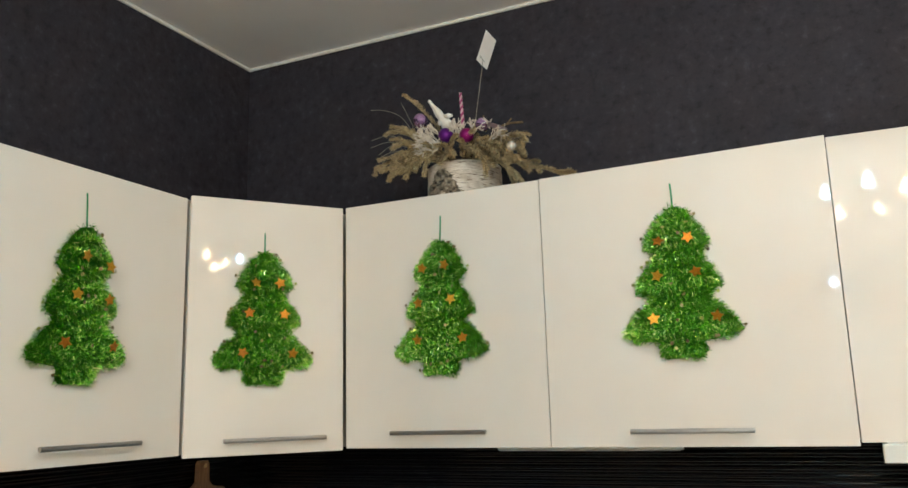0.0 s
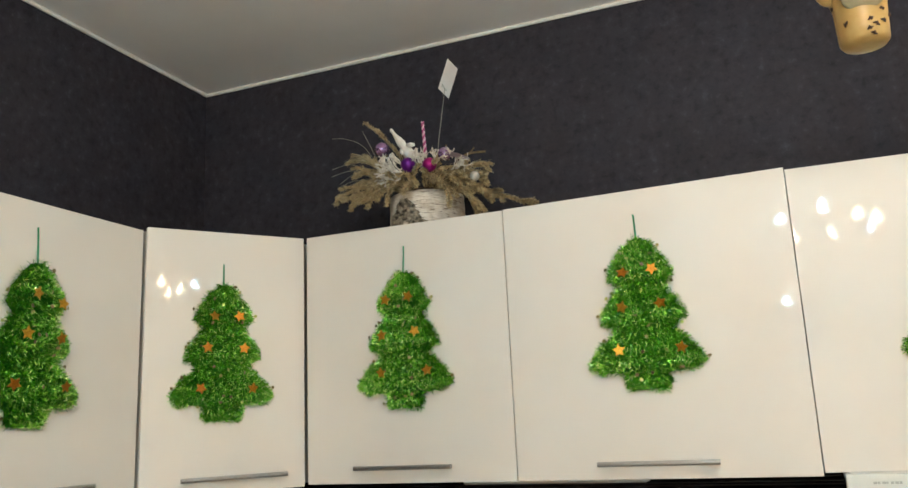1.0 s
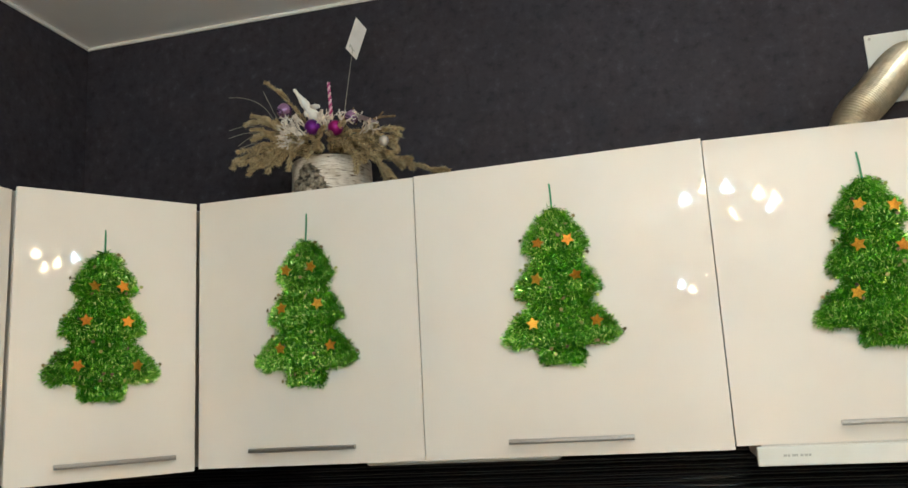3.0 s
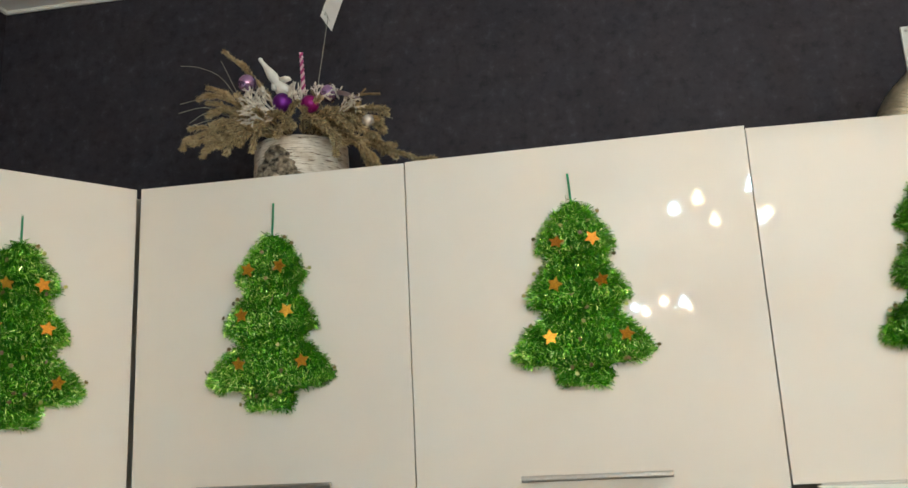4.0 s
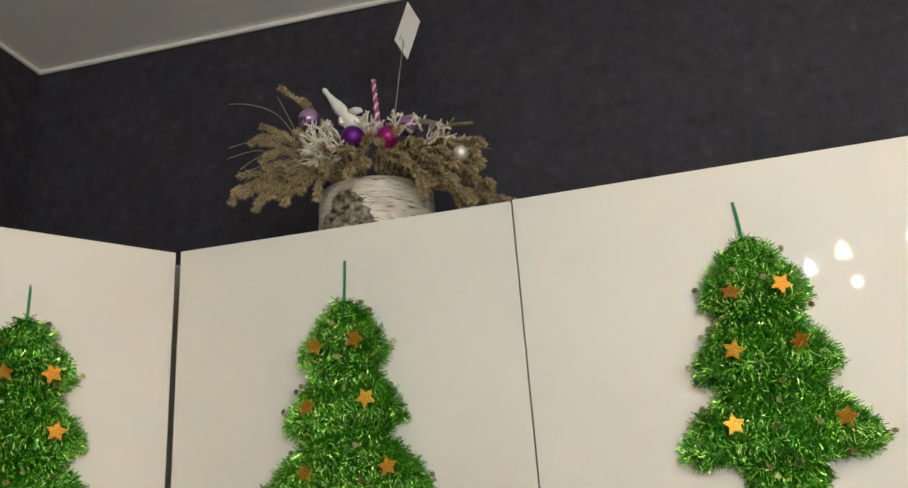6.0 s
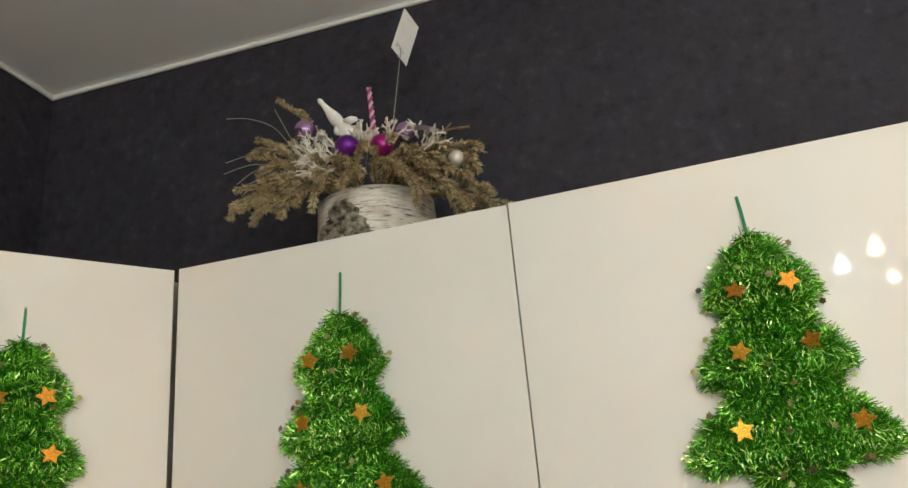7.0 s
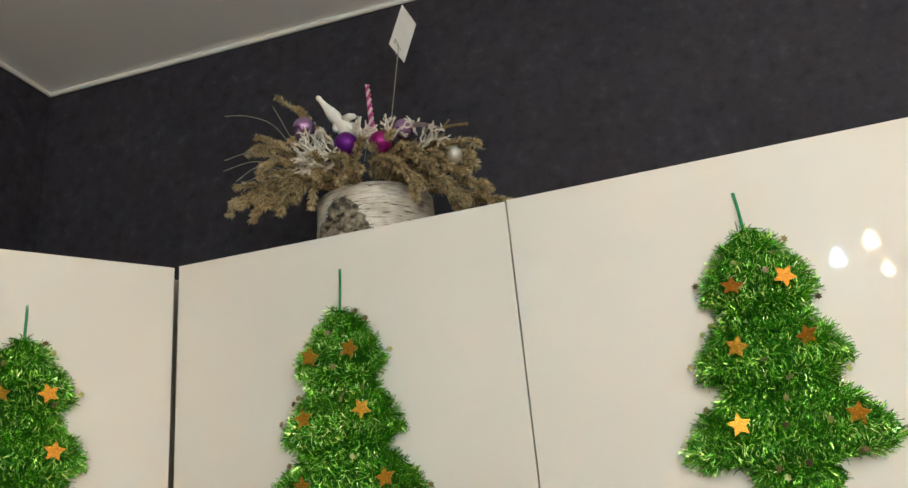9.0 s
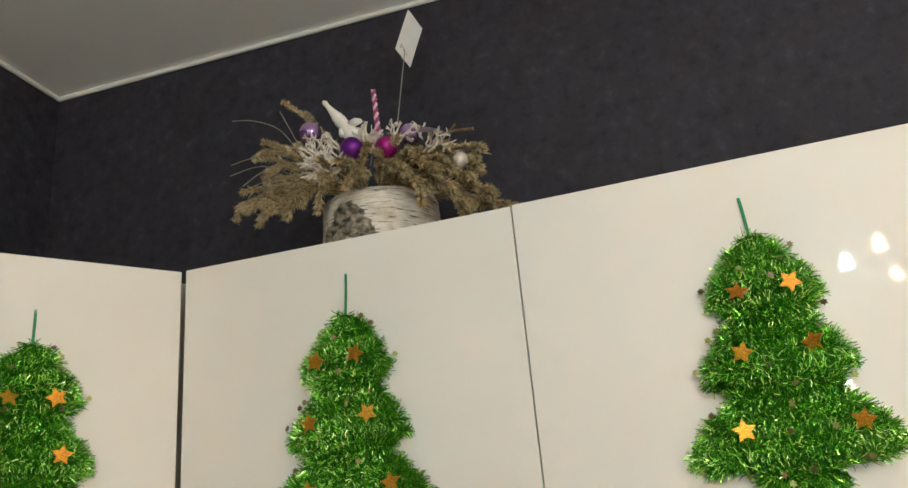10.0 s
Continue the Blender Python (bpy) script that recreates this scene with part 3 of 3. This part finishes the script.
BOUGHS = [
    ((-0.05, -0.06, 0.125), (-0.12, -0.09, 0.160), (-0.19, -0.105, 0.150), (-0.265, -0.112, 0.128)),
    ((-0.04, -0.08, 0.120), (-0.10, -0.12, 0.135), (-0.15, -0.13, 0.115), (-0.203, -0.132, 0.086)),
    ((-0.06, -0.03, 0.130), (-0.12, -0.06, 0.200), (-0.17, -0.08, 0.238), (-0.212, -0.092, 0.246)),
    ((-0.05, -0.05, 0.130), (-0.11, -0.09, 0.185), (-0.15, -0.11, 0.195), (-0.192, -0.115, 0.188)),
    ((-0.04, -0.07, 0.130), (-0.09, -0.11, 0.165), (-0.13, -0.12, 0.160), (-0.185, -0.125, 0.140)),
    ((-0.02, -0.08, 0.125), (-0.05, -0.125, 0.140), (-0.075, -0.145, 0.125), (-0.100, -0.150, 0.095)),
    ((-0.01, -0.08, 0.125), (-0.03, -0.125, 0.150), (-0.045, -0.148, 0.138), (-0.055, -0.155, 0.110)),
    ((0.00, -0.08, 0.125), (0.005, -0.125, 0.150), (0.010, -0.146, 0.142), (0.015, -0.152, 0.122)),
    ((0.03, -0.08, 0.125), (0.045, -0.120, 0.150), (0.065, -0.140, 0.142), (0.095, -0.148, 0.118)),
    ((0.04, -0.08, 0.125), (0.08, -0.115, 0.155), (0.12, -0.132, 0.140), (0.160, -0.138, 0.105)),
    ((0.05, -0.06, 0.130), (0.12, -0.09, 0.165), (0.18, -0.10, 0.150), (0.235, -0.104, 0.100)),
    ((0.05, -0.05, 0.125), (0.12, -0.08, 0.140), (0.19, -0.095, 0.105), (0.248, -0.100, 0.050)),
    ((0.05, -0.06, 0.120), (0.11, -0.10, 0.120), (0.16, -0.115, 0.090), (0.212, -0.114, 0.034)),
    ((0.05, -0.03, 0.120), (0.12, -0.06, 0.120), (0.17, -0.08, 0.080), (0.190, -0.08, 0.030)),
    ((0.05, 0.02, 0.125), (0.14, 0.05, 0.135), (0.23, 0.075, 0.108), (0.308, 0.088, 0.078)),
    ((0.05, 0.00, 0.130), (0.11, -0.03, 0.180), (0.17, -0.06, 0.180), (0.220, -0.072, 0.166)),
    ((0.05, 0.00, 0.130), (0.10, -0.02, 0.165), (0.16, -0.05, 0.165), (0.225, -0.080, 0.140)),
    ((-0.03, 0.02, 0.13), (-0.09, 0.00, 0.26), (-0.146, -0.02, 0.336), (-0.204, -0.022, 0.389)),
    ((-0.05, 0.03, 0.12), (-0.11, 0.04, 0.20), (-0.15, 0.05, 0.22), (-0.20, 0.05, 0.22)),
    ((0.01, 0.00, 0.13), (0.03, -0.03, 0.18), (0.045, -0.04, 0.215), (0.056, -0.045, 0.238)),
    ((0.03, 0.05, 0.13), (0.09, 0.08, 0.16), (0.15, 0.10, 0.15), (0.20, 0.10, 0.12)),
    ((-0.02, 0.05, 0.13), (-0.05, 0.10, 0.16), (-0.10, 0.13, 0.15), (-0.15, 0.14, 0.12)),
    ((-0.02, -0.08, 0.125), (-0.055, -0.130, 0.136), (-0.082, -0.150, 0.128), (-0.110, -0.156, 0.112)),
    ((-0.03, -0.08, 0.125), (-0.09, -0.120, 0.128), (-0.14, -0.130, 0.104), (-0.190, -0.132, 0.096)),
    ((-0.04, -0.07, 0.130), (-0.11, -0.110, 0.150), (-0.17, -0.120, 0.128), (-0.240, -0.122, 0.112)),
    ((0.05, -0.07, 0.125), (0.085, -0.115, 0.138), (0.112, -0.132, 0.108), (0.130, -0.136, 0.066)),
    ((0.05, -0.06, 0.125), (0.12, -0.100, 0.150), (0.17, -0.112, 0.128), (0.218, -0.114, 0.080)),
]
BOUGHS = [tuple((x * (0.965 if x < 0 else 1.0) + 0.002, y, z - 0.003) for x, y, z in pth) for pth in BOUGHS]
for i, pth in enumerate(BOUGHS):
    slim = i in (17, 19)
    add_bough(pth, 100 + i, side_twigs=5 if slim else 4, reach=0.034 if slim else 0.046, needle=0.011 if slim else 0.0148, dens=760 if slim else 1350, width=0.0007, flat=0.72)
# bare twig that points up to the side
for pth, r in ((((0.10, -0.02, 0.17), (0.138, -0.05, 0.207), (0.17, -0.052, 0.218), (0.216, -0.052, 0.215)), 0.0034), (((0.155, -0.05, 0.213), (0.172, -0.05, 0.226), (0.180, -0.05, 0.234)), 0.0022),
               (((0.03, 0.0, 0.19), (0.062, -0.03, 0.235), (0.088, -0.04, 0.262)), 0.0024)):
    bm = bmesh.new()
    tube(bm, spline([Vector(p) for p in pth], 6), r, 6)
    part("bare_twig", bm, M_TWIG, arr)


def sphere(r, centre):
    bm = bmesh.new()
    bmesh.ops.create_uvsphere(bm, u_segments=28, v_segments=16, radius=r, matrix=Matrix.Translation(centre))
    return bm


for c, r, mat, lab in (((0.000, -0.132, 0.186), 0.0225, M_PURPLE, "satin purple bauble"), ((0.064, -0.122, 0.179), 0.0215, M_MAGENTA, "satin magenta bauble"),
                       ((-0.105, -0.090, 0.264), 0.0225, M_LILAC, "shiny lilac bauble"), ((0.094, -0.070, 0.223), 0.0215, M_LILAC, "shiny lilac bauble"),
                       ((0.199, -0.108, 0.128), 0.0150, M_PEARL, "pearl white bauble")):
    b = part("bauble", sphere(r, c), mat, arr, lab, smooth=True)
    bm = bmesh.new()
    tube(bm, [(c[0], c[1] + r * 0.85, c[2] - r * 0.3), (c[0], c[1] + r * 1.25, c[2] - r * 0.45)], r * 0.22, 8)
    part("cap", bm, M_BRASS, b)


def coral(bm, p, d, length, r, level, rng):
    e = p + d * length
    mid_ = p.lerp(e, 0.5) + Vector((rng.gauss(0, 0.1), rng.gauss(0, 0.1), rng.gauss(0, 0.1))) * length
    tube(bm, [p, mid_, e], [r, r * 0.9, r * 0.75], 5)
    if level:
        for _ in range(3 if rng.random() < 0.45 else 2):
            nd_ = (d + Vector((rng.gauss(0, 0.55), rng.gauss(0, 0.45), rng.gauss(0, 0.55)))).normalized()
            coral(bm, e, nd_, length * (0.62 + 0.25 * rng.random()), r * 0.8, level - 1, rng)


for i, (p, d, L) in enumerate((((-0.020, -0.125, 0.165), (-0.8, -0.3, 0.45), 0.029), ((-0.022, -0.13, 0.160), (-0.6, -0.3, 0.75), 0.027), ((-0.025, -0.13, 0.155), (-0.9, -0.3, 0.05), 0.029), ((-0.025, -0.135, 0.150), (-0.7, -0.3, -0.45), 0.020), ((-0.030, -0.135, 0.165), (-0.9, -0.2, 0.25), 0.030),
                               ((0.025, -0.10, 0.185), (-0.1, -0.2, 0.9), 0.023), ((0.035, -0.10, 0.180), (0.3, -0.3, 0.8), 0.023), ((0.030, -0.12, 0.180), (-0.1, -0.4, 0.6), 0.019), ((0.085, -0.12, 0.180), (0.2, -0.4, 0.6), 0.019),
                               ((0.125, -0.10, 0.160), (0.5, -0.3, 0.2), 0.019), ((0.14, -0.105, 0.160), (0.8, -0.3, 0.2), 0.022), ((-0.03, -0.11, 0.19), (-0.3, -0.2, 0.7), 0.020), ((-0.07, -0.11, 0.19), (-0.5, -0.3, 0.4), 0.019), ((0.118, -0.08, 0.207), (0.3, -0.2, 0.6), 0.014))):
    bm = bmesh.new()
    rg = random.Random(300 + i)
    for _ in range(2):
        coral(bm, Vector(p), (Vector(d).normalized() + Vector((rg.gauss(0, 0.2), rg.gauss(0, 0.2), rg.gauss(0, 0.2)))).normalized(), L, 0.0027, 3 if L > 0.015 else 2, rg)
    part("lichen_sprig", bm, M_CORAL, arr, "white branching lichen sprig")

# folded mauve ribbon between the twigs
bm = bmesh.new()
rows = []
for i in range(9):
    u = i / 8
    rows.append([bm.verts.new((0.128 + 0.058 * u, -0.112 - 0.010 * math.sin(3 * u) + 0.008 * w, 0.205 - 0.026 * u + 0.010 * w * (1.0 - 0.4 * u))) for w in (-1, -0.3, 0.4, 1)])
for a, b in zip(rows, rows[1:]):
    for k in range(3):
        bm.faces.new((a[k], a[k + 1], b[k + 1], b[k]))
bmesh.ops.solidify(bm, geom=bm.faces[:], thickness=0.0012)
part("ribbon", bm, M_MAUVE, arr, "folded mauve satin ribbon", smooth=True)

# small white figurine with a pointed hat, leaning
fig = bmesh.new()
lathe(fig, [(0.010, 0.0), (0.021, 0.004), (0.022, 0.014), (0.017, 0.028), (0.012, 0.037), (0.0145, 0.044), (0.0155, 0.051), (0.0135, 0.058), (0.014, 0.060), (0.0105, 0.068), (0.007, 0.080), (0.0055, 0.090), (0.007, 0.094), (0.004, 0.099)], 18)
tube(fig, [(0.012, -0.004, 0.032), (0.028, -0.012, 0.026), (0.038, -0.014, 0.020)], [0.008, 0.007, 0.004], 8)
tube(fig, [(-0.012, -0.004, 0.032), (-0.019, -0.016, 0.024)], [0.008, 0.005], 8)
o = part("figurine", fig, M_WHITE, arr, "small white felt figurine with a pointed hat", smooth=True)
o.matrix_basis = pose(-0.004, -0.090, 0.220, 6, -33, 0) @ Matrix.Diagonal((0.84, 0.84, 1.20, 1))


# twisted two-tone candle stick
def twisted(phase, mat, name, parent):
    bm = bmesh.new()
    pts_ = []
    for i in range(61):
        z = 0.108 * i / 60
        a = z / 0.0105 * math.tau / 2 + phase
        pts_.append((0.0027 * math.cos(a) - 0.06 * z * 0.9, 0.0027 * math.sin(a), z))
    tube(bm, pts_, [0.0036 - 0.0012 * i / 60 for i in range(61)], 8)
    return part(name, bm, mat, parent, smooth=True)


stick = twisted(0, M_PINK, "candy_stick", arr)
stick.matrix_basis = pose(0.034, -0.078, 0.226, 0, 0, 0)
twisted(math.pi, M_CREAM, "pale_strand", stick)

# message card on a wire
wire = bmesh.new()
tube(wire, [(0.030, 0.0, 0.17), (0.043, 0.008, 0.295), (0.062, 0.022, 0.448)], 0.0011, 6)
tube(wire, [(0.062, 0.022, 0.448), (0.070, 0.012, 0.466), (0.066, 0.004, 0.480), (0.058, 0.010, 0.470), (0.060, 0.020, 0.452)], 0.0010, 6)
part("card_wire", wire, M_GRASS, arr, "thin wire card holder")
card = part("message_card", box((-0.031, -0.0006, -0.0545), (0.031, 0.0006, 0.0545), 0.0003), M_CARD, arr, "blank white card clipped to a wire")
turn = Matrix(((0.164, -0.952, 0.260), (0.959, 0.215, 0.185), (-0.232, 0.219, 0.948))).to_quaternion()
card.matrix_basis = Matrix.LocRotScale((0.0745, 0.033, 0.5085), turn, None)
bm = bmesh.new()
for i, w in enumerate((0.006, 0.009, 0.005)):
    add_box(bm, (-0.020 + i * 0.012, -0.0011, -0.040), (-0.020 + i * 0.012 + w, -0.0007, -0.0365))
part("printed_line", bm, M_GREYBAR, card)

# thin grass blades
for i, pth in enumerate((((-0.13, -0.07, 0.22), (-0.17, -0.09, 0.285), (-0.223, -0.10, 0.315), (-0.268, -0.112, 0.320)), ((-0.13, -0.05, 0.22), (-0.16, -0.06, 0.29), (-0.185, -0.065, 0.345)),
                         ((-0.14, -0.09, 0.19), (-0.20, -0.11, 0.225), (-0.262, -0.122, 0.216)), ((-0.14, -0.09, 0.18), (-0.20, -0.11, 0.205), (-0.265, -0.122, 0.193)),
                         ((-0.14, -0.09, 0.18), (-0.19, -0.115, 0.190), (-0.236, -0.122, 0.165)), ((-0.15, -0.08, 0.175), (-0.20, -0.10, 0.175), (-0.246, -0.122, 0.152)), ((-0.15, -0.09, 0.17), (-0.19, -0.12, 0.160), (-0.222, -0.127, 0.135)),
                         ((-0.01, -0.02, 0.20), (0.0, -0.02, 0.25), (0.006, -0.02, 0.290)), ((0.18, -0.08, 0.16), (0.22, -0.09, 0.155), (0.255, -0.10, 0.130)))):
    bm = bmesh.new()
    tube(bm, spline([Vector(p) for p in pth], 6), 0.0008, 5)
    part("grass_blade", bm, M_GRASS, arr)

# ---- chandelier over the camera's way ----
BZ = 2.265


def chandelier(cx, cy, bulbs, glows, label):
    """Bulbs: world x and y, and whether the bulb is a cold white one."""
    ch = empty("chandelier", pose(cx, cy, 0), label, "chandelier", "chandeliers")
    bm = bmesh.new()
    lathe(bm, [(0.005, CEIL - 0.05), (0.05, CEIL - 0.045), (0.06, CEIL - 0.02), (0.062, CEIL + 0.002)], 24)
    part("ceiling_rose", bm, M_BRASS, ch, smooth=True)
    bm = bmesh.new()
    lathe(bm, [(0.006, CEIL - 0.04), (0.006, 2.40), (0.022, 2.37), (0.012, 2.33), (0.035, 2.28), (0.045, 2.24), (0.02, 2.19), (0.012, 2.16), (0.018, 2.145), (0.004, 2.12)][::-1], 20)
    part("stem", bm, M_BRASS, ch, smooth=True)
    for bx, by, cold in bulbs:
        x, y = bx - cx, by - cy
        bm = bmesh.new()
        tube(bm, spline([Vector((x * 0.12, y * 0.12, 2.24)), Vector((x * 0.5, y * 0.5, 2.165)), Vector((x * 0.93, y * 0.93, 2.17)), Vector((x, y, BZ - 0.055))], 6), 0.006, 8)
        arm = part("arm", bm, M_BRASS, ch, smooth=True)
        bm = bmesh.new()
        lathe(bm, [(0.010, BZ - 0.062), (0.026, BZ - 0.055), (0.028, BZ - 0.050), (0.014, BZ - 0.047), (0.0135, BZ - 0.004)], 16, (x, y, 0))
        part("candle_socket", bm, M_TRIM, arm)
        bm = bmesh.new()
        lathe(bm, [(0.009, BZ - 0.002), (0.0195, BZ), (0.0212, BZ + 0.005), (0.0158, BZ + 0.020), (0.0085, BZ + 0.038), (0.0032, BZ + 0.050), (0.001, BZ + 0.054)], 18, (x, y, 0))
        part("bulb", bm, glows[cold], arm, "glowing cold white bulb" if cold else "glowing warm white bulb", smooth=True)
    return ch


chandelier(0.355, 0.790, ((0.121, 0.785, 1), (0.190, 0.931, 0), (0.353, 1.033, 1), (0.493, 0.883, 0), (0.574, 0.780, 0), (0.585, 0.635, 1), (0.445, 0.548, 0), (0.299, 0.552, 0)), M_NEAR, "brass chandelier with eight flame-shaped bulbs above the kitchen")
chandelier(0.345, -2.12, ((0.296, -1.843, 0), (0.436, -1.91, 1), (0.513, -2.15, 0), (0.395, -2.345, 1), (0.205, -2.37, 0), (0.120, -2.04, 1)), M_FAR, "brass chandelier with six flame-shaped bulbs further back")

# amber glass ornament that hangs from an arm
orn = empty("glass_ornament", pose(0.179, 0.790, 1.862), "amber glass flower ornament with dark flecks hanging from chandelier", "ornament")
orn.scale = (0.86, 0.86, 0.86)
bm = bmesh.new()
lathe(bm, [(0.010, 0.000), (0.0205, 0.0015), (0.0238, 0.006), (0.0245, 0.018), (0.0255, 0.043), (0.0275, 0.050), (0.033, 0.066), (0.041, 0.086), (0.047, 0.108), (0.0445, 0.108), (0.030, 0.066), (0.023, 0.048)], 40)
for v in bm.verts:
    a = math.atan2(v.co.y, v.co.x)
    if v.co.z > 0.045:
        k = (v.co.z - 0.045) / 0.06
        v.co.x *= 1 + 0.20 * k * math.sin(4 * a + 0.3)
        v.co.y *= 1 + 0.20 * k * math.sin(4 * a + 0.3)
part("cup", bm, M_AMBER, orn, smooth=True)
for sx, sy, sz, w, h in ((0.003, -0.0265, 0.048, 0.0225, 0.0180),):
    bm = bmesh.new()
    bmesh.ops.create_uvsphere(bm, u_segments=24, v_segments=12, radius=1, matrix=Matrix.Translation((sx, sy, sz)) @ Matrix.Rotation(radians(22), 4, "X") @ Matrix.Rotation(radians(-10), 4, "Y") @ Matrix.Diagonal((w, 0.0052, h, 1)))
    part("frosted_petal", bm, M_FROST, orn, "pale frosted glass petal", smooth=True)
bm = bmesh.new()
tube(bm, spline([Vector(p) for p in ((-0.027, -0.006, 0.050), (-0.031, -0.012, 0.062), (-0.030, -0.018, 0.076), (-0.022, -0.024, 0.090))], 4), [0.003, 0.006, 0.008, 0.0095, 0.0105, 0.011, 0.011, 0.0105, 0.010, 0.009, 0.008, 0.006, 0.004], 14)
part("curled_petal", bm, M_AMBER, orn, smooth=True)
rng = random.Random(9)
for a, z, k in ((-2.30, 0.021, 1.0), (-1.42, 0.010, 1.0), (-1.15, 0.014, 1.2), (-1.30, 0.004, 1.0), (-0.80, 0.018, 1.2), (-1.35, 0.020, 0.9), (-2.95, 0.046, 1.0), (-0.28, 0.027, 1.0), (-0.15, 0.048, 1.3), (-3.05, 0.058, 1.0), (-0.80, 0.031, 2.8)):
    r = 0.0250 + max(0, z - 0.043) * 0.45
    bm = bmesh.new()
    tube(bm, [(-0.0026 * k, 0.0006 * k * k, -0.0020), (-0.0006, -0.0004, 0.0010), (0.0004, -0.0004, -0.0006), (0.0026 * k, 0.0006 * k * k, 0.0014)], [0.0008, 0.0016, 0.0018, 0.0008], 6)
    f = part("fleck", bm, M_FLECK, orn)
    f.matrix_basis = pose(r * math.cos(a), r * math.sin(a), z, 0, rng.gauss(0, 35) if k < 2 else -12, math.degrees(a) + 90)
bm = bmesh.new()
tube(bm, [(0, 0, 0.05), (-0.012, 0.010, 0.300)], 0.0006, 5)
part("thread", bm, M_GRASS, orn)
